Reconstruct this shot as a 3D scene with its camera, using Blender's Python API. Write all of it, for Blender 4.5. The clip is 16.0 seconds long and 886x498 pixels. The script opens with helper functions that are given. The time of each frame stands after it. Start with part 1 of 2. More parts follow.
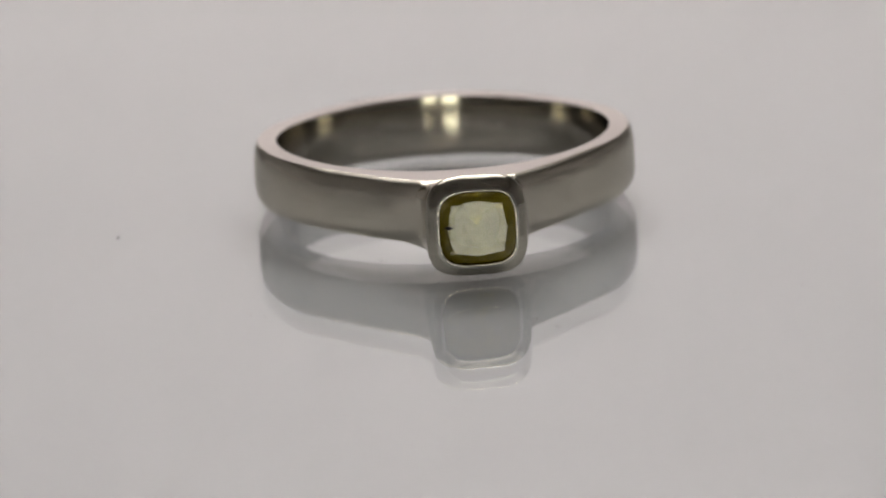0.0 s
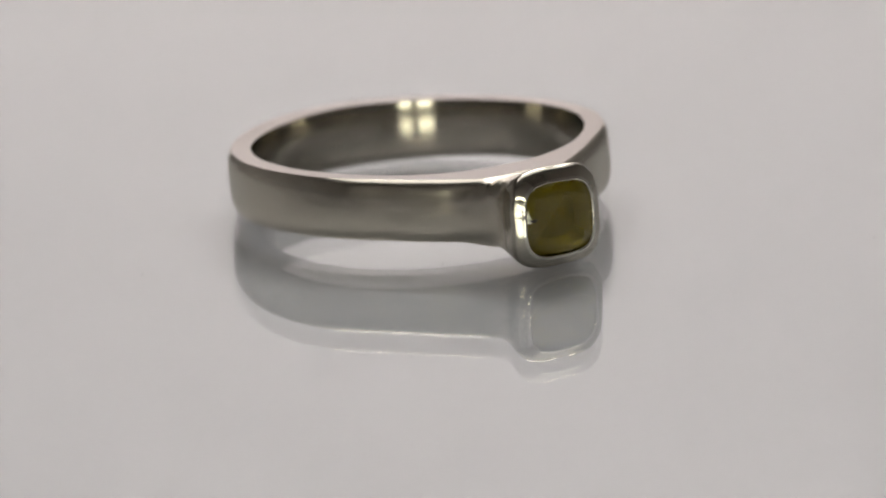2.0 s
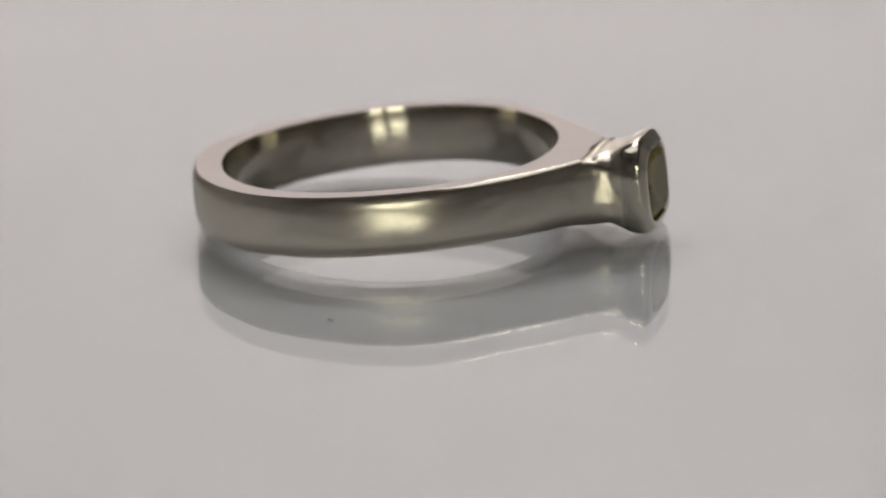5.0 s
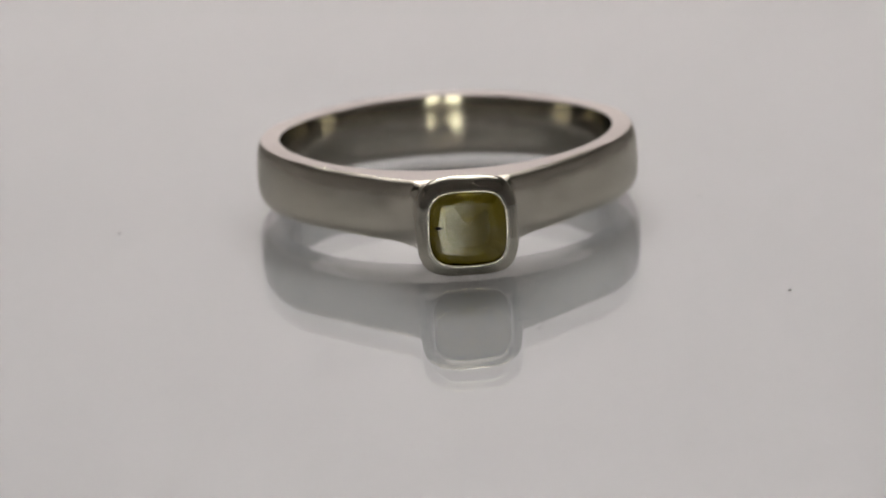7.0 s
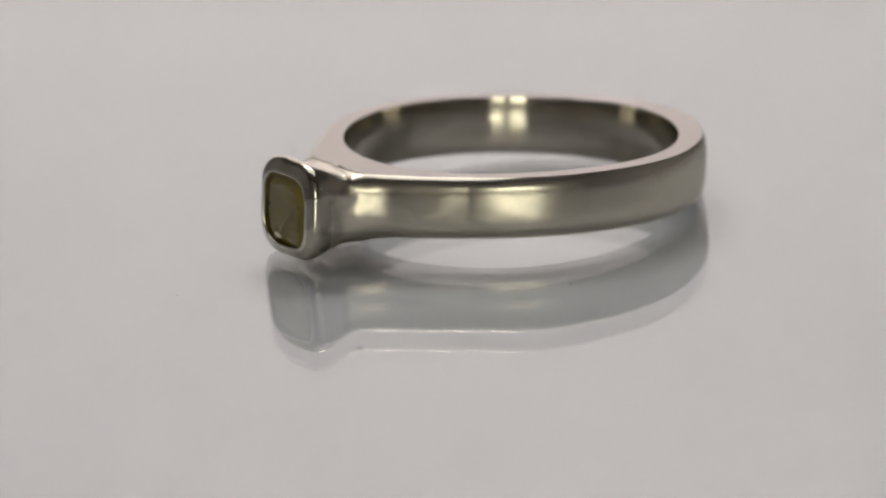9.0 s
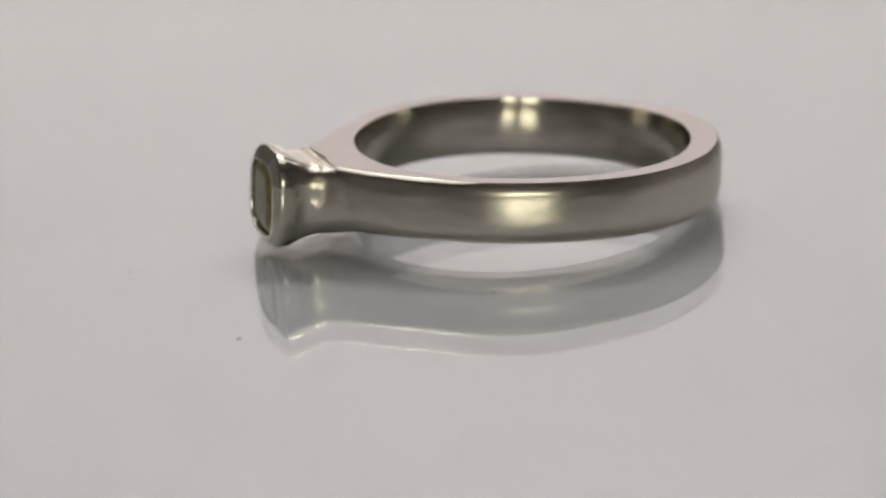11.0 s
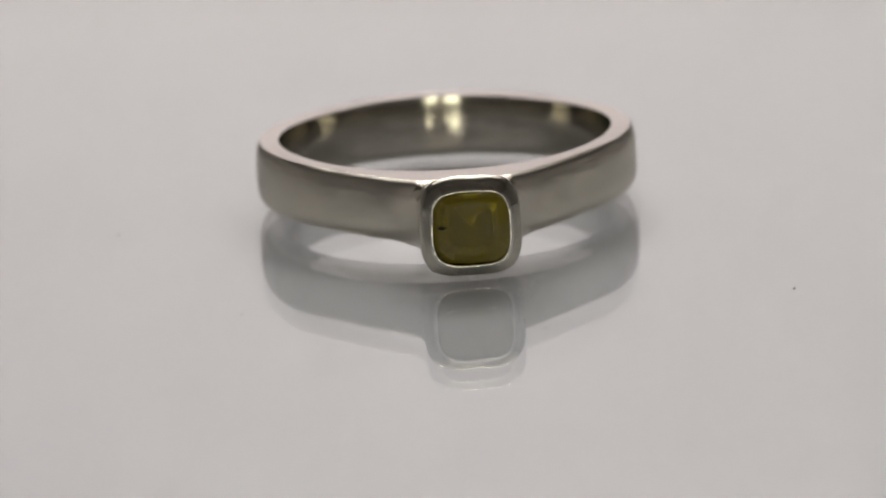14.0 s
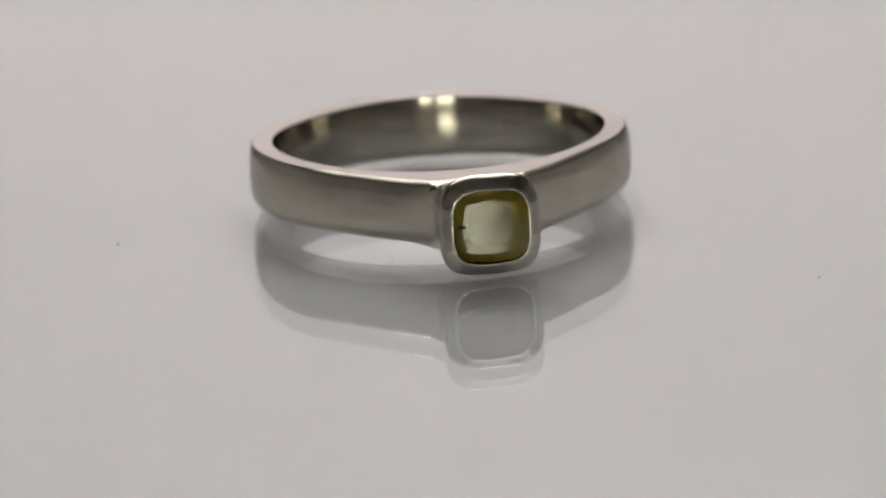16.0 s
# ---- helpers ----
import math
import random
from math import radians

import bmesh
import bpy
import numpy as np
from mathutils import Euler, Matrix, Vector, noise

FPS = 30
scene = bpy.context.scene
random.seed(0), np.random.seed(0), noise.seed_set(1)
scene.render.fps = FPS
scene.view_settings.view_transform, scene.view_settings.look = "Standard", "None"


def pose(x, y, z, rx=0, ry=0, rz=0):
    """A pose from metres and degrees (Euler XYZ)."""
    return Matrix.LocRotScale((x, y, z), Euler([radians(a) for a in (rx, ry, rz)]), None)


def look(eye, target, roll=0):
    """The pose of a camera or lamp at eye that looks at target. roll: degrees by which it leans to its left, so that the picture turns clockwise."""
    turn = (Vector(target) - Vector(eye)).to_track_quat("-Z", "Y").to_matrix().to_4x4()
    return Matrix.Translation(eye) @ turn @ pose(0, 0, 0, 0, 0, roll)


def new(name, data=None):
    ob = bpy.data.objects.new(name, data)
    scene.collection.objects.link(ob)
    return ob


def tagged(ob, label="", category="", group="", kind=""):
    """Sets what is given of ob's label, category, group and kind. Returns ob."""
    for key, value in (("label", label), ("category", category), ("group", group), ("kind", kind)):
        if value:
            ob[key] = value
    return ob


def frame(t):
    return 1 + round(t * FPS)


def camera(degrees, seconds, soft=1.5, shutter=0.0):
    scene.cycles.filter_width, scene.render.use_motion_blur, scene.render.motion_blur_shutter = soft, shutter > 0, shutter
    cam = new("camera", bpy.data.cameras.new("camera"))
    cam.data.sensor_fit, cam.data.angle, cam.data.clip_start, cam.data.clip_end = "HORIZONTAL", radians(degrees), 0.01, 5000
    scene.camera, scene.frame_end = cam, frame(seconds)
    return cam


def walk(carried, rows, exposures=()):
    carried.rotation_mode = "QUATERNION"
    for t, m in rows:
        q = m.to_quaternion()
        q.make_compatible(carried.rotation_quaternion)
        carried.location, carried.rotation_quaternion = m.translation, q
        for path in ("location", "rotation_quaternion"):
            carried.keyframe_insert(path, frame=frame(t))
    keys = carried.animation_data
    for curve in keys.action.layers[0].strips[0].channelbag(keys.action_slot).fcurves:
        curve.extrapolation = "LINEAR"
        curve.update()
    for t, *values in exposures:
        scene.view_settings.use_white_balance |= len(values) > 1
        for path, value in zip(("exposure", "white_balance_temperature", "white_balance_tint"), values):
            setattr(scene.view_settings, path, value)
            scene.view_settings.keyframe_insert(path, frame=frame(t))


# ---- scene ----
from mathutils.bvhtree import BVHTree

# Lengths inside the builders are millimetres; MM turns them into metres.
MM = 0.001

cam = camera(13.35, 16.0, soft=1.7)
cam.data.dof.use_dof = True
cam.data.dof.focus_distance = 0.1845
cam.data.dof.aperture_fstop = 50.0
EYE = (0.0, -0.18867, 0.05411)
AIM = (-0.00109, 0.0, -0.00164)
walk(cam, [(0.0, look(EYE, AIM, -2.77)), (16.0, look(EYE, AIM, -2.77))],
     [(0.0, -0.05), (0.5, -0.05), (1.5, 0.02), (2.0, 0.02), (3.0, -0.03), (3.5, -0.07), (6.0, -0.05), (7.5, -0.03), (9.0, 0.0), (11.5, 0.04), (13.5, 0.06), (15.0, 0.0), (16.0, 0.0)])

# ---- light ----
world = bpy.data.worlds.new("world")
scene.world = world
world.use_nodes = True
world.node_tree.nodes["Background"].inputs[0].default_value = (0.9, 0.93, 1.0, 1)
world.node_tree.nodes["Background"].inputs[1].default_value = 0.02


def area_lamp(name, eye, target, w, h, watts, colour):
    data = bpy.data.lights.new(name, "AREA")
    data.shape, data.size, data.size_y = "RECTANGLE", w, h
    data.energy, data.color = watts, colour
    ob = new(name, data)
    ob.matrix_world = look(eye, target)
    return ob


# a soft light over the backdrop, a soft light overhead, two small low panels on either side of the lens
area_lamp("backdrop_light", (0.0, 0.36, 0.53), (0.0, 0.50, 0.30), 0.36, 0.14, 3.0, (1.0, 0.963, 0.952))
area_lamp("overhead_softbox", (0.0, 0.17, 0.66), (0.0, 0.06, 0.0), 0.80, 0.56, 1.70, (1.0, 0.992, 0.985))
area_lamp("led_panel", (-0.0435, -0.42, 0.056), (0.0, 0.0, 0.01), 0.079, 0.050, 0.067, (1.0, 0.985, 0.78))
area_lamp("led_panel", (0.061, -0.42, 0.056), (0.0, 0.0, 0.01), 0.062, 0.050, 0.052, (1.0, 0.985, 0.78))


# ---- materials ----
def material(name):
    m = bpy.data.materials.new(name)
    m.use_nodes = True
    nt = m.node_tree
    return m, nt, nt.nodes["Principled BSDF"]


def noise_node(nt, scale, detail=4.0, rough=0.55, stretch=None):
    tex = nt.nodes.new("ShaderNodeTexNoise")
    tex.inputs["Scale"].default_value = scale
    tex.inputs["Detail"].default_value = detail
    tex.inputs["Roughness"].default_value = rough
    co = nt.nodes.new("ShaderNodeTexCoord")
    if stretch:
        mp = nt.nodes.new("ShaderNodeMapping")
        mp.inputs["Scale"].default_value = stretch
        nt.links.new(co.outputs["Object"], mp.inputs["Vector"])
        nt.links.new(mp.outputs["Vector"], tex.inputs["Vector"])
    else:
        nt.links.new(co.outputs["Object"], tex.inputs["Vector"])
    return tex


def ranged(nt, socket, lo, hi, a=0.15, b=0.85):
    r = nt.nodes.new("ShaderNodeMapRange")
    r.inputs["From Min"].default_value, r.inputs["From Max"].default_value = a, b
    r.inputs["To Min"].default_value, r.inputs["To Max"].default_value = lo, hi
    nt.links.new(socket, r.inputs["Value"])
    return r.outputs["Result"]


def blend(nt, socket, c1, c2):
    mix = nt.nodes.new("ShaderNodeMix")
    mix.data_type = "RGBA"
    mix.inputs["A"].default_value, mix.inputs["B"].default_value = (*c1, 1), (*c2, 1)
    nt.links.new(socket, mix.inputs["Factor"])
    return mix.outputs["Result"]


def bump(nt, bsdf, socket, strength, depth):
    b = nt.nodes.new("ShaderNodeBump")
    b.inputs["Strength"].default_value, b.inputs["Distance"].default_value = strength, depth
    nt.links.new(socket, b.inputs["Height"])
    nt.links.new(b.outputs["Normal"], bsdf.inputs["Normal"])


def metal(name, c1, c2, r_lo, r_hi, grain, strength, stretch=None, brushed=0.0, turn=0.0):
    m, nt, b = material(name)
    b.inputs["Metallic"].default_value = 1.0
    big, fine = noise_node(nt, 500.0, 3.0), noise_node(nt, grain, 3.0, 0.6, stretch)
    tone = nt.nodes.new("ShaderNodeMix")
    tone.data_type, tone.blend_type = "RGBA", "MULTIPLY"
    tone.inputs["Factor"].default_value = 1.0
    nt.links.new(blend(nt, ranged(nt, big.outputs["Fac"], 0, 1), c1, c2), tone.inputs["A"])
    nt.links.new(blend(nt, ranged(nt, fine.outputs["Fac"], 0, 1), (0.92, 0.92, 0.92), (1.0, 1.0, 1.0)), tone.inputs["B"])
    nt.links.new(tone.outputs["Result"], b.inputs["Base Color"])
    nt.links.new(ranged(nt, big.outputs["Fac"], r_lo, r_hi), b.inputs["Roughness"])
    if strength:
        bump(nt, b, fine.outputs["Fac"], strength, 0.00002)
    if brushed:
        tan = nt.nodes.new("ShaderNodeTangent")
        tan.direction_type, tan.axis = "RADIAL", "Z"
        nt.links.new(tan.outputs["Tangent"], b.inputs["Tangent"])
        b.inputs["Anisotropic"].default_value = brushed
        b.inputs["Anisotropic Rotation"].default_value = turn
    return m


SATIN = metal("satin_white_gold", (0.72, 0.665, 0.56), (0.66, 0.61, 0.515), 0.225, 0.262, 5000.0, 0.15, (1.0, 1.0, 0.15), 0.45)
INNER = metal("polished_white_gold_inside", (0.57, 0.53, 0.45), (0.53, 0.49, 0.42), 0.13, 0.17, 5000.0, 0.0, (0.3, 0.3, 1.0), 0.6, 0.25)
EDGE = metal("polished_white_gold_edge", (0.62, 0.565, 0.53), (0.58, 0.53, 0.50), 0.10, 0.16, 4000.0, 0.0)
# bezel metal in a lighter colour, which paints in the lip's bright glint
LIP = metal("glint_white_gold", (0.82, 0.79, 0.70), (0.78, 0.75, 0.66), 0.10, 0.14, 2500.0, 0.0)
BRIGHT = metal("polished_white_gold", (0.62, 0.582, 0.49), (0.57, 0.537, 0.455), 0.10, 0.13, 2500.0, 0.0)


def gem_material():
    m, nt, b = material("olive_yellow_diamond")
    b.inputs["Transmission Weight"].default_value = 0.58
    b.inputs["IOR"].default_value = 1.8
    b.inputs["Roughness"].default_value = 0.03
    cloud = noise_node(nt, 900.0, 4.0)
    nt.links.new(blend(nt, ranged(nt, cloud.outputs["Fac"], 0, 1), (0.50, 0.385, 0.014), (0.32, 0.25, 0.014)), b.inputs["Base Color"])
    return m


def glass_material():
    m, nt, b = material("clear_plate_glass")
    b.inputs["Base Color"].default_value = (0.985, 0.99, 0.99, 1)
    b.inputs["Transmission Weight"].default_value = 1.0
    b.inputs["IOR"].default_value = 1.5
    b.inputs["Roughness"].default_value = 0.0
    return m


def card_material():
    m, nt, b = material("grey_card")
    b.inputs["Roughness"].default_value = 0.9
    b.inputs["Specular IOR Level"].default_value = 0.1
    big, fine = noise_node(nt, 60.0, 5.0, 0.6), noise_node(nt, 2500.0, 3.0)
    col = blend(nt, ranged(nt, big.outputs["Fac"], 0, 1), (0.305, 0.305, 0.307), (0.28, 0.28, 0.282))
    nt.links.new(col, b.inputs["Base Color"])
    bump(nt, b, fine.outputs["Fac"], 0.1, 0.00003)
    return m


def matte(name, c1, c2, scale, rough=0.85):
    m, nt, b = material(name)
    b.inputs["Roughness"].default_value = rough
    n = noise_node(nt, scale, 5.0)
    nt.links.new(blend(nt, ranged(nt, n.outputs["Fac"], 0, 1), c1, c2), b.inputs["Base Color"])
    bump(nt, b, n.outputs["Fac"], 0.15, 0.0005)
    return m


GEM, GLASS, CARD = gem_material(), glass_material(), card_material()
PAPER = matte("white_backdrop_paper", (0.83, 0.785, 0.765), (0.80, 0.755, 0.735), 12.0)
WALL = matte("grey_wall_paint", (0.60, 0.585, 0.57), (0.55, 0.535, 0.52), 6.0)
TABLE = matte("grey_laminate", (0.30, 0.30, 0.30), (0.25, 0.25, 0.25), 20.0, 0.6)
DUST = matte("grey_brown_dust", (0.30, 0.285, 0.27), (0.20, 0.19, 0.18), 9000.0)
FLECK = matte("dark_inclusion", (0.03, 0.025, 0.01), (0.015, 0.012, 0.006), 9000.0)
BASE = matte("white_plastic", (0.7, 0.7, 0.7), (0.66, 0.66, 0.66), 40.0, 0.4)


# ---- helpers for meshes ----
def part(name, bm, mats, parent=None, label="", smooth=True, crisp=False):
    me = bpy.data.meshes.new(name)
    bmesh.ops.recalc_face_normals(bm, faces=bm.faces[:])
    for f in bm.faces:
        f.smooth = smooth
    for e in bm.edges:
        if crisp and len({f.material_index for f in e.link_faces}) > 1:
            e.smooth = False
    bm.to_mesh(me)
    bm.free()
    for m in (mats if isinstance(mats, (list, tuple)) else [mats]):
        me.materials.append(m)
    ob = new(name, me)
    if parent:
        ob.parent = parent
    if label:
        tagged(ob, label)
    return ob


def loft(bm, rings, closed=True, cap_start=False, cap_end=False, index=None):
    """Quads between rings of points (millimetres)."""
    rows = [[bm.verts.new(Vector(p) * MM) for p in ring] for ring in rings]
    n = len(rows[0])
    for i in range(len(rows) - 1):
        for j in range(n if closed else n - 1):
            f = bm.faces.new((rows[i][j], rows[i][(j + 1) % n], rows[i + 1][(j + 1) % n], rows[i + 1][j]))
            if index:
                f.material_index = index(i, j)
    if cap_start:
        bm.faces.new(rows[0])
    if cap_end:
        bm.faces.new(rows[-1][::-1])
    return rows


def disc(bm, radius, z0, z1, bevel, n=160):
    def circle(r, z):
        return [(r * math.cos(2 * math.pi * k / n), r * math.sin(2 * math.pi * k / n), z) for k in range(n)]
    loft(bm, [circle(radius - bevel, z0), circle(radius, z0 + bevel), circle(radius, z1 - bevel), circle(radius - bevel, z1)], True, True, True)


def box(bm, lo, hi):
    x0, y0, z0 = lo
    x1, y1, z1 = hi
    loft(bm, [[(x0, y0, z), (x1, y0, z), (x1, y1, z), (x0, y1, z)] for z in (z0, z1)], True, True, True)


# ---- structure ----
def room():
    def slab(name, lo, hi, mat, label):
        bm = bmesh.new()
        box(bm, lo, hi)
        return tagged(part(name, bm, mat, smooth=False), label, name.split("_")[0], kind="structure")
    slab("floor", (-950, -950, -830), (950, 950, -780), WALL, "grey floor of the small studio room")
    slab("ceiling", (-950, -950, 1000), (950, 950, 1050), WALL, "grey painted ceiling of the small studio room")
    slab("wall_north", (-950, 950, -780), (950, 1000, 1000), WALL, "grey painted wall behind the backdrop")
    slab("wall_south", (-950, -1000, -780), (950, -950, 1000), WALL, "grey painted wall behind the lens")
    slab("wall_east", (950, -950, -780), (1000, 950, 1000), WALL, "grey painted side wall of the room")
    slab("wall_west", (-1000, -950, -780), (-950, 950, 1000), WALL, "grey painted side wall of the room")


def studio_table():
    thing = tagged(new("studio_table"), "grey laminate table under the turntable", "table")
    thing.location = (0, 0, -0.78)
    bm = bmesh.new()
    box(bm, (-800, -600, 722), (800, 700, 750))
    part("tabletop", bm, TABLE, thing, smooth=False)
    for x in (-740, 740):
        for y in (-540, 640):
            bm = bmesh.new()
            box(bm, (x - 25, y - 25, 0), (x + 25, y + 25, 722))
            part("leg", bm, TABLE, thing, smooth=False)


def paper_backdrop():
    """A sheet of paper that lies on the table and sweeps up behind the turntable."""
    bm = bmesh.new()
    prof = [(140.0, 0.4), (380.0, 0.4)]
    for k in range(1, 13):
        a = math.radians(90 * k / 12)
        prof.append((380 + 120 * math.sin(a), 0.4 + 120 * (1 - math.cos(a))))
    prof += [(500.0, 260.0), (500.0, 420.0), (500.0, 560.0)]
    rings = []
    for y, z in prof:
        rings.append([(x, y, z) for x in (-180, -90, 0, 90, 180)])
    for i in range(len(rings)):
        y, z = prof[i]
        j = min(i + 1, len(prof) - 1)
        k = max(i - 1, 0)
        ty, tz = prof[j][0] - prof[k][0], prof[j][1] - prof[k][1]
        ln = math.hypot(ty, tz)
        rings[i] = rings[i] + [(x, y + 0.5 * tz / ln, z - 0.35 * ty / ln) for x in (180, 90, 0, -90, -180)]
    loft(bm, rings, True, True, True)
    ob = part("paper_backdrop", bm, PAPER)
    ob.location = (0, 0, -0.03)
    tagged(ob, "white paper sweep curving up behind the turntable", "backdrop")


# ---- the turntable with its glass top ----
def turntable():
    thing = tagged(new("turntable"), "round turntable with glass top over grey card", "turntable")
    thing.location = (0, 0, 0)
    bm = bmesh.new()
    disc(bm, 120, -2.0, 0.0, 0.25)
    glass = part("glass_top", bm, GLASS, thing, "clear glass plate with dust specks", smooth=False)
    glass.visible_shadow = False
    bm = bmesh.new()
    disc(bm, 119, -3.0, -2.06, 0.1)
    part("card", bm, CARD, thing, "grey card under the glass", smooth=False)
    bm = bmesh.new()
    disc(bm, 117, -14.0, -3.0, 1.0)
    part("platter", bm, BASE, thing, smooth=False)
    bm = bmesh.new()
    disc(bm, 70, -30.0, -14.0, 1.0)
    part("foot", bm, BASE, thing, smooth=False)
    # specks: place, length, width, turn
    specks = [(14.5, -16.2, 0.28, 0.16, 70), (13.2, -3.0, 0.28, 0.13, 20), (14.0, -10.7, 0.16, 0.11, 10), (-4.9, -6.6, 0.20, 0.13, 0),
              (-17.8, 1.2, 0.50, 0.17, 55), (-17.5, 7.6, 0.18, 0.13, 30), (2.8, -12.4, 0.60, 0.05, 3), (8.3, -26.8, 0.20, 0.12, 40), (-11.3, -14.4, 0.16, 0.11, 0),
              (14.2, 12.5, 0.16, 0.12, 20), (6.9, -4.3, 0.14, 0.09, 50), (1.9, -25.6, 0.16, 0.12, 0), (-20.8, 12.9, 0.12, 0.10, 0), (1.3, -18.1, 0.22, 0.12, 60),
              (2.1, -19.6, 0.26, 0.12, 20),
              (-13.7, 7.6, 0.14, 0.10, 30), (4.8, -8.3, 0.16, 0.11, 15), (30.0, 1.5, 0.22, 0.14, 40), (-12.0, -14.1, 0.20, 0.13, 20), (12.6, 1.3, 0.30, 0.12, 35), (-0.3, -25.6, 0.16, 0.12, 0)]
    rnd = random.Random(5)
    for x, y, ln, wd, turn in specks:
        bm = bmesh.new()
        n = 9
        lower, upper = [], []
        for k in range(n):
            a = 2 * math.pi * k / n
            q = rnd.uniform(0.6, 1.0)
            lower.append((ln / 2 * math.cos(a) * q, wd / 2 * math.sin(a) * q, 0.0))
            upper.append((ln / 3 * math.cos(a) * q, wd / 3 * math.sin(a) * q, wd * 0.35))
        loft(bm, [lower, upper], True, True, True)
        ob = part("dust_speck", bm, DUST, thing)
        ob.matrix_local = pose(x * MM, y * MM, 0.000004, 0, 0, turn)
    # smears of fine dust on the glass: place, length, width, turn
    verts, faces = [], []
    smears = [(2.3, -19.3, 4.5, 0.8, 8), (-22.0, -10.0, 5.0, 1.2, -10), (10.9, -25.7, 4.0, 0.9, 30), (4.3, -18.9, 3.0, 0.7, 12), (-7.0, -22.9, 3.0, 0.8, 0),
              (15.5, -2.0, 4.0, 1.0, 70), (-18.5, 4.0, 4.5, 1.2, 60), (-14.0, -16.0, 5.0, 1.0, -30), (17.0, 10.0, 4.0, 1.2, -20)]
    for x, y, ln, wd, turn in smears:
        m = pose(x, y, 0, 0, 0, turn)
        for _ in range(70):
            c = m @ Vector((rnd.gauss(0, ln / 2.5), rnd.gauss(0, wd / 2.5), 0.004))
            r, a = rnd.uniform(0.012, 0.032), rnd.uniform(0, 3)
            k = len(verts)
            for q in range(4):
                verts.append(((c.x + r * math.cos(a + q * 1.571)) * MM, (c.y + 0.7 * r * math.sin(a + q * 1.571)) * MM, c.z * MM))
            verts.append((c.x * MM, c.y * MM, (c.z + r * 0.6) * MM))
            faces += [(k, k + 1, k + 4), (k + 1, k + 2, k + 4), (k + 2, k + 3, k + 4), (k + 3, k, k + 4), (k + 3, k + 2, k + 1, k)]
    me = bpy.data.meshes.new("dust_smears")
    me.from_pydata(verts, [], faces)
    me.materials.append(DUST)
    ob = new("dust_smears", me)
    ob.parent = thing
    tagged(ob, "faint smears of fine grey dust", kind="stuff")
    return thing


# ---- the ring ----
R_IN, R_OUT = 8.65, 10.0
SH_Y, SH_X = -11.25, 2.4          # where the straight shoulders meet the setting
REACH = math.hypot(SH_X, SH_Y)
SH_A = math.atan2(SH_X, -SH_Y)
TAN_A = SH_A + math.acos(R_OUT / REACH)


def outer_radius(phi):
    """Outer radius at the angle phi from the setting: round behind, straight tangents to the shoulders."""
    a = abs((phi + math.pi) % (2 * math.pi) - math.pi)
    if a >= TAN_A:
        return R_OUT + 0.22 * max(0.0, -math.cos(a)) ** 2 + 0.30 * max(0.0, -math.cos(a)) ** 6
    r = R_OUT / math.cos(TAN_A - max(a, SH_A))
    bulge = 0.15 * math.sin(math.pi * min(1.0, max(0.0, (TAN_A - a) / (TAN_A - SH_A))))
    return r + bulge - 7 * max(0.0, SH_A + 0.03 - a) ** 2


def half_height(phi):
    a = abs((phi + math.pi) % (2 * math.pi) - math.pi)
    s = max(0.0, 1 - a / math.radians(75))
    return 1.55 + 0.06 * s * s + 0.10 * max(0.0, -math.cos(phi)) ** 6


def middle(phi):
    """The band's middle height: it dips a little towards the setting."""
    return -0.40 * max(0.0, math.cos(phi)) ** 2 + 0.10 * max(0.0, -math.cos(phi)) ** 6


def band():
    bm = bmesh.new()
    n = 720
    zs_out = [-1, -0.99, -0.97, -0.94, -0.9, -0.8, -0.7, -0.6, -0.5, -0.4, -0.3, -0.2, -0.1, 0, 0.1, 0.2, 0.3, 0.4, 0.5, 0.6, 0.7, 0.75, 0.8, 0.84, 0.88, 0.91, 0.935, 0.955, 0.975, 0.99, 1]
    zs_in = [1, 0.97, 0.9, 0.78, 0.6, 0.35, 0, -0.35, -0.6, -0.78, -0.9, -0.97, -1]
    profile_n = len(zs_out) + len(zs_in)
    rings = []
    for k in range(n):
        phi = 2 * math.pi * k / n
        ro, h, mid = outer_radius(phi), half_height(phi), middle(phi)
        pts = []
        # the upper edge of the shoulders is filed rounder
        filed = min(1.0, max(0.0, (math.cos(phi) - 0.5) / 0.25))
        for z in zs_out:
            r = ro - 0.08 * z * z - 0.17 * abs(z) ** 5 - (0.03 + 0.15 * filed if z > 0 else 0.05) * abs(z) ** 12
            # long shallow waves left by the finishing
            a, b = math.sin(phi), math.cos(phi)
            r += 0.05 * noise.noise(Vector((2.2 * a, 2.2 * b, 0.6 * z + 3.0))) + 0.008 * noise.noise(Vector((7 * a, 7 * b, 3.0 * z)))
            # the shoulders are hand-worked and less even
            near = max(0.0, math.cos(phi) - 0.45) / 0.55
            r += 0.020 * near * noise.noise(Vector((9 * a, 9 * b, 2.6 * z + 9.0))) + 0.004 * near * noise.noise(Vector((24 * a, 24 * b, 5.0 * z)))
            pts.append((r, mid + z * h))
        for z in zs_in:
            r = R_IN + 0.07 * z * z + 0.02 * abs(z) ** 8
            pts.append((r, mid + z * h))
        rings.append([(r * math.sin(phi), -r * math.cos(phi), z) for r, z in pts])
    rings.append(rings[0])

    def which(i, j):
        if j < len(zs_out) - 1:
            return 0
        if j == len(zs_out) - 1 or j == profile_n - 1:
            return 2
        return 1
    loft(bm, rings, True, index=which)
    bmesh.ops.remove_doubles(bm, verts=bm.verts[:], dist=1e-8)
    return bm


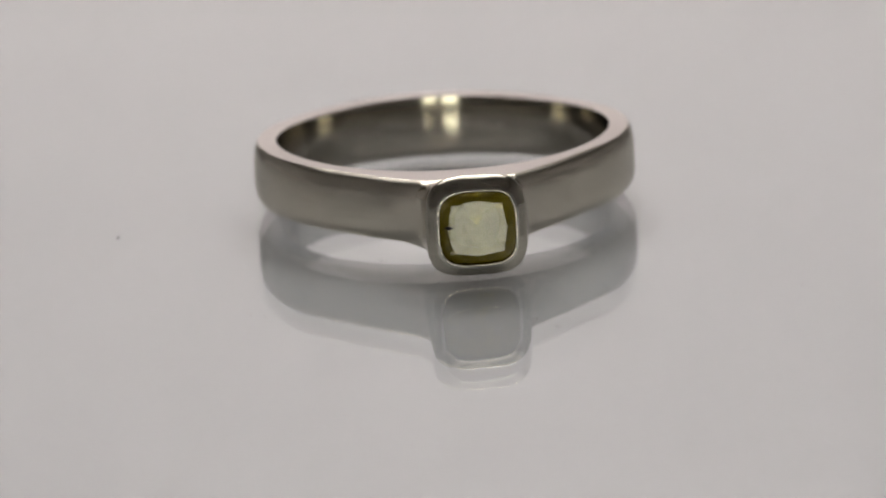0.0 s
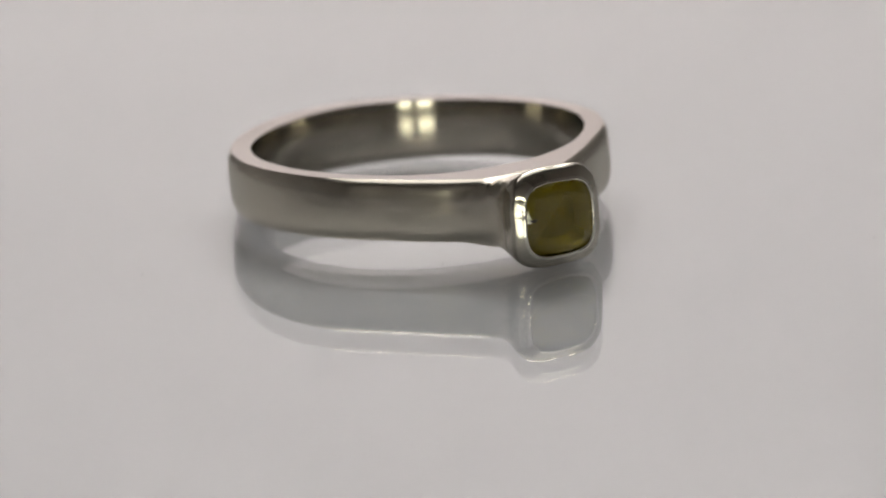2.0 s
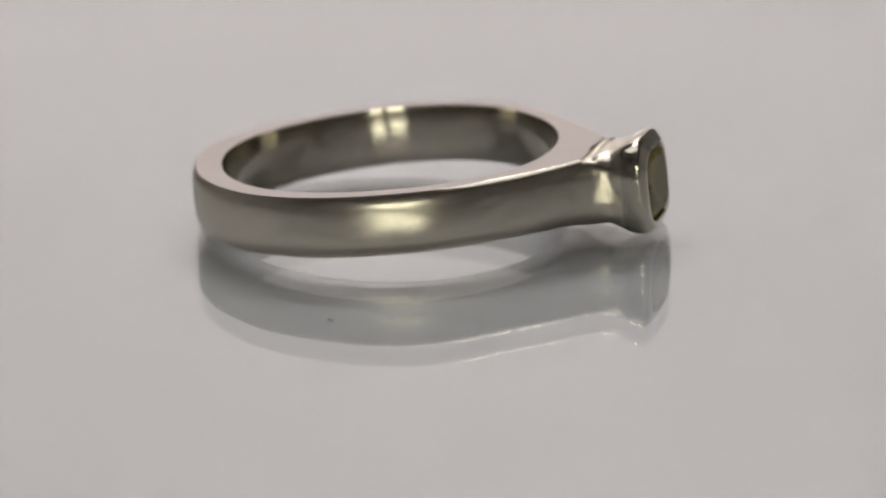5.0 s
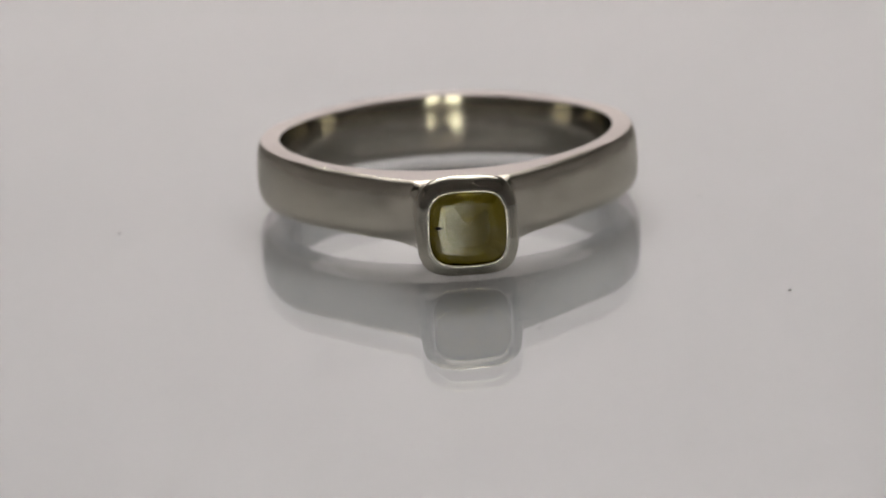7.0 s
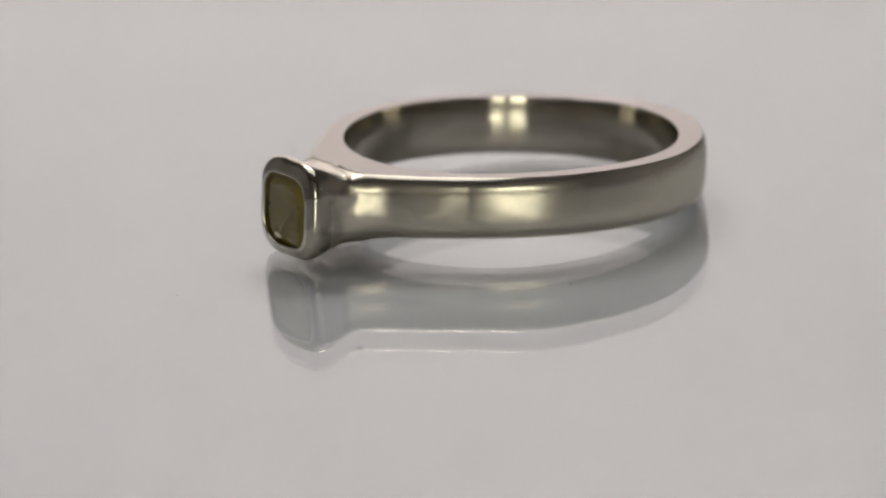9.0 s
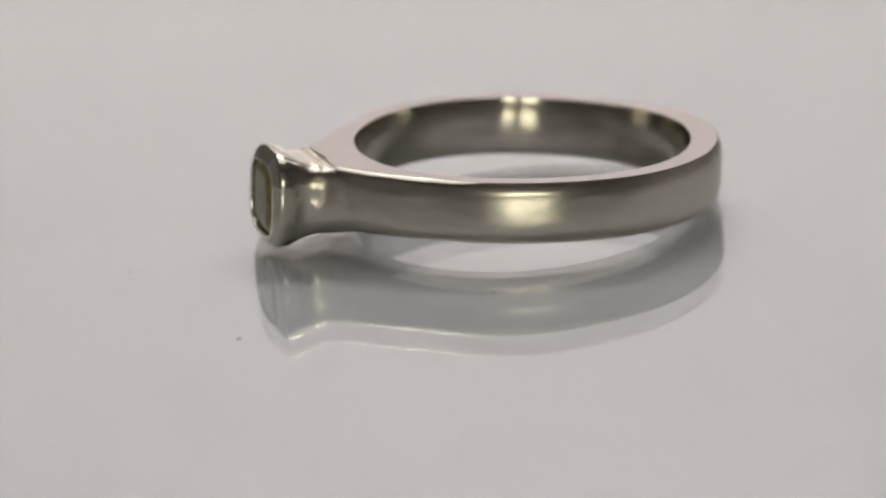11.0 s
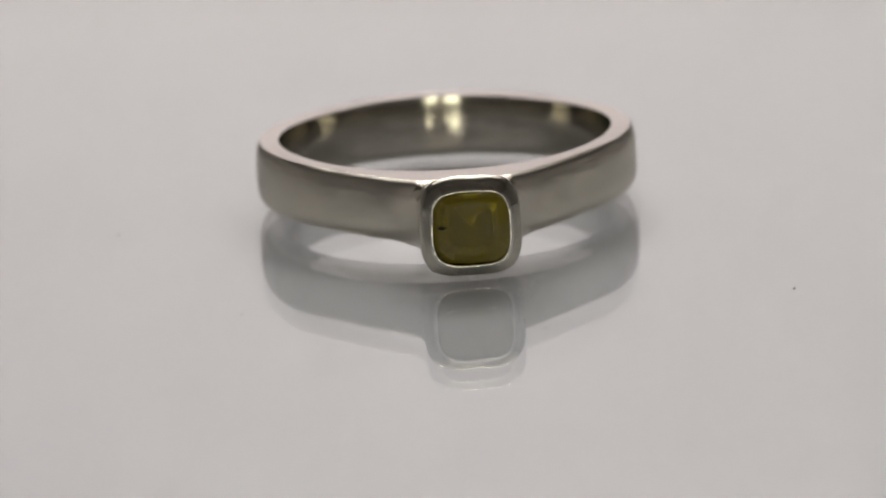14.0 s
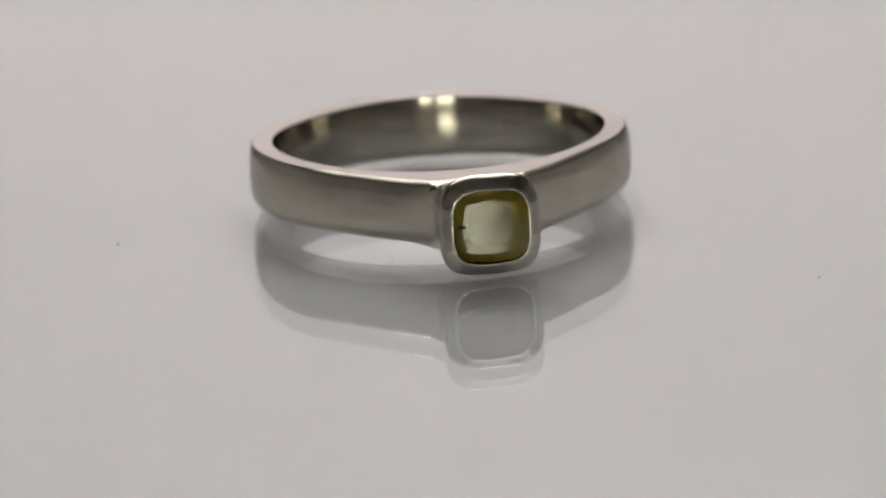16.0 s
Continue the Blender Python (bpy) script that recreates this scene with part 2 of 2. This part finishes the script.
def cushion(hx, hz, dz, y, n=160):
    out = []
    power = 3.5 + 2.2 * min(1.0, max(0.0, (y + 13.0) / 2)) ** 1.5
    for k in range(n):
        a = 2 * math.pi * k / n
        c, s = math.cos(a), math.sin(a)
        out.append((hx * math.copysign(abs(c) ** (2 / power), c), y, dz + hz * math.copysign(abs(s) ** (2 / power), s)))
    return out


DROP = -0.69        # the setting sits lower than the band's middle


def worn(p):
    """Slight unevenness of a hand-finished surface."""
    v = Vector(p)
    wave = 0.11 * noise.noise_vector(v * 0.8) + 0.045 * noise.noise_vector(v * 1.9)
    if v.y < -14.06:
        wave = 0.5 * wave + 0.04 * noise.noise_vector(v * 2.8)
    return v + wave * min(1.0, max(0.0, (-11.1 - v.y) / 0.4)) * (1.0 - 0.5 * min(1.0, max(0.0, (-12.7 - v.y) / 0.6)))


def bezel():
    bm = bmesh.new()
    # half width, half height, middle, depth
    sections = [(2.52, 1.36, -0.40, -10.45), (2.52, 1.38, -0.41, -10.76), (2.51, 1.43, -0.42, -11.05), (2.48, 1.62, -0.44, -11.35), (2.45, 1.80, -0.48, -11.68),
                (2.43, 1.91, -0.55, -12.0), (2.42, 2.10, -0.63, -12.4), (2.46, 2.34, -0.64, -12.85), (2.50, 2.47, -0.63, -13.25), (2.52, 2.505, DROP + 0.07, -13.55), (2.515, 2.49, DROP + 0.06, -13.68),
                (2.49, 2.445, DROP + 0.04, -13.79), (2.44, 2.375, DROP + 0.02, -13.87), (2.36, 2.277, DROP, -13.93), (2.20, 2.123, DROP, -14.01), (2.06, 1.988, DROP, -14.08), (2.00, 1.930, DROP, -14.115),
                (1.96, 1.891, DROP, -14.145), (1.92, 1.853, DROP, -14.145), (1.885, 1.819, DROP, -14.115), (1.87, 1.805, DROP, -14.06), (1.88, 1.814, DROP, -13.7), (1.6, 1.544, DROP, -13.0), (0.9, 0.868, DROP, -12.4), (0.2, 0.2, DROP, -12.2)]
    # finer steps along the neck
    dense = [sections[0]]
    for i in range(1, 9):
        a, b, c, d = (np.array(sections[q]) for q in (i - 1, i, i + 1, i + 2))
        for t in (0.0, 1 / 3, 2 / 3):
            dense.append(tuple(0.5 * (2 * b + (c - a) * t + (2 * a - 5 * b + 4 * c - d) * t * t + (3 * b - a - 3 * c + d) * t ** 3)))
    rings = [[worn(p) for p in cushion(*sec)] for sec in dense + sections[9:]]

    def which(i, j):
        i = 1 + (i - 1) // 3 if i < 25 else i - 16
        return 1 if i < 7 else 2 if 15 <= i < 20 else 0
    loft(bm, rings, True, True, True, which)
    return bm


# width of the soldered fillet between the setting and the shoulders
FILLET = 1.5


def fillet_normals(bms):
    """Melts the two solids into each other: points near the seam move onto the rounded union of both.
    Gives for each solid the normals of the moved points."""
    trees = []
    for bm in bms:
        bmesh.ops.recalc_face_normals(bm, faces=bm.faces[:])
        bm.normal_update()
        trees.append(BVHTree.FromBMesh(bm))

    def field(tree, p):
        at, n, _, d = tree.find_nearest(p)
        way = p - at
        if d < 1e-7:
            return 0.0, n
        side = 1.0 if way.dot(n) > 0 else -1.0
        return side * d / MM, way * (side / d)

    moved = ({}, {})
    for own in (0, 1):
        for v in bms[own].verts:
            p = v.co.copy()
            if p.y > -9.0 * MM or p.y < -13.4 * MM or math.hypot(p.x, p.y) < 9.2 * MM:
                continue
            k = FILLET * min(1.0, max(0.0, (1.10 - p.z / MM) / 0.5))
            first = field(trees[1 - own], p)[0]
            if k < 0.02 or first > k or first < -0.4 or (own == 0 and abs(p.x) < 2.0 * MM):
                continue
            level = 0.15 * min(0.0, first)
            for _ in range(4):
                da, na = field(trees[0], p)
                db, nb = field(trees[1], p)
                h = min(1.0, max(0.0, 0.5 + 0.5 * (db - da) / k))
                value = db + (da - db) * h - k * h * (1.0 - h)
                grad = (nb.lerp(na, h)).normalized()
                p -= grad * ((value - level) * MM)
            if (p - v.co).length < 0.55 * MM:
                moved[own][v.index] = (p, grad)
    for bm, table in zip(bms, moved):
        bm.verts.ensure_lookup_table()
        for i, (p, _) in table.items():
            bm.verts[i].co = p
    return [{i: n for i, (_, n) in table.items()} for table in moved]


def shade(ob, normals, slots):
    """Gives the melted faces the normals of the rounded union."""
    me = ob.data
    loops = [(0.0, 0.0, 0.0)] * len(me.loops)
    for poly in me.polygons:
        if poly.material_index in slots:
            for li in poly.loop_indices:
                n = normals.get(me.loops[li].vertex_index)
                if n:
                    loops[li] = tuple(n)
    me.normals_split_custom_set(loops)


# the stone sits a little askew
SKEW = pose(0, -0.0140, 0, 0, 0, -3.9) @ pose(0, 0.01404, 0)


def gem(parent):
    """Eight-sided table, triangular crown facets, a stepped pavilion."""
    bm = bmesh.new()

    def verts(pts):
        return [bm.verts.new(Vector(p) * MM) for p in pts]
    table = []
    for k in range(8):
        a = math.radians(45 * k)
        r = 1.47 if k % 2 == 0 else 1.76
        table.append((r * math.cos(a), -14.20, DROP + 0.945 * r * math.sin(a)))
    table = verts(table)

    def outline(h, y):
        pts = []
        for k in range(16):
            a = 2 * math.pi * k / 16
            c, s = math.cos(a), math.sin(a)
            x = h * math.copysign(abs(c) ** (2 / 3.6), c)
            pts.append((x, y, DROP + 0.945 * h * math.copysign(abs(s) ** (2 / 3.6), s)))
        return verts(pts)
    girdle, under, step = outline(1.89, -13.962), outline(1.89, -13.86), outline(1.1, -13.0)
    culet = bm.verts.new(Vector((0, -12.45, DROP)) * MM)
    bm.faces.new(table)
    for k in range(8):
        bm.faces.new((table[k], table[(k + 1) % 8], girdle[2 * k + 1]))
        bm.faces.new((table[k], girdle[2 * k + 1], girdle[2 * k]))
        bm.faces.new((table[k], girdle[2 * k], girdle[2 * k - 1]))
    for k in range(16):
        j = (k + 1) % 16
        bm.faces.new((girdle[k], girdle[j], under[j], under[k]))
        bm.faces.new((under[k], under[j], step[j], step[k]))
        bm.faces.new((step[k], step[j], culet))
    bmesh.ops.transform(bm, verts=bm.verts[:], matrix=SKEW)
    stone = part("gemstone", bm, GEM, parent, "olive-yellow cushion-cut stone with a flat table", smooth=False)
    bm = bmesh.new()
    tip = [(-1.46, -14.215, DROP + 0.20), (-1.18, -14.215, DROP + 0.11), (-1.44, -14.215, DROP + 0.0), (-1.66, -14.16, DROP + 0.10)]
    loft(bm, [tip, [(x * 0.99, y + 0.06, z) for x, y, z in tip]], True, True, True)
    bmesh.ops.transform(bm, verts=bm.verts[:], matrix=SKEW)
    part("inclusion", bm, FLECK, parent, "dark chip at the edge of the stone", smooth=False)
    return stone


def gem_ring():
    thing = tagged(new("gem_ring"), "satin white-gold ring with olive cushion-cut stone, lying on glass", "ring")
    solids = [band(), bezel()]
    for bm in solids:
        bm.verts.index_update()
    normals = fillet_normals(solids)
    hoop = part("band", solids[0], [SATIN, INNER, EDGE], thing, "satin-brushed band with polished inside and edges", crisp=True)
    setting = part("bezel", solids[1], [BRIGHT, SATIN, LIP], thing, "polished square bezel with rounded corners")
    shade(hoop, normals[0], (0,))
    shade(setting, normals[1], (0, 1))
    gem(setting)
    return thing


room()
studio_table()
paper_backdrop()
turntable_thing = turntable()
ring_thing = gem_ring()

TILT = -3.58
RING_AT = pose(-0.00044, 0.00353, 0.00226, TILT)

# seconds, degrees of the turntable
TURNS = [(0.0, 6.3), (0.5, 16.0), (1.0, 23.7), (1.5, 29.2), (2.0, 29.2), (2.5, 36.9), (3.0, 46.9), (3.5, 59.8), (3.7, 64.8), (4.7, 77.0), (5.4, 58.0), (5.8, 42.6),
         (6.0, 36.1), (6.5, 20.7), (7.0, 3.7), (7.5, -13.3), (8.0, -28.6), (8.5, -42.0), (9.0, -55.2), (9.2, -60.2), (10.2, -80.0), (11.0, -71.5), (11.3, -63.8),
         (11.5, -58.4), (12.0, -38.0), (12.5, -20.5), (13.0, -7.2), (13.5, 1.9), (13.8, 4.6), (14.0, 4.6), (14.3, 0.6), (14.5, 0.0), (14.6, -0.1), (14.9, 1.2), (15.2, 6.3),
         (15.5, 10.4), (15.65, 11.3), (16.0, 10.0)]


def motions():
    walk(turntable_thing, [(t, pose(0, 0, 0, 0, 0, a)) for t, a in TURNS])
    walk(ring_thing, [(t, pose(0, 0, 0, 0, 0, a) @ RING_AT) for t, a in TURNS])


motions()
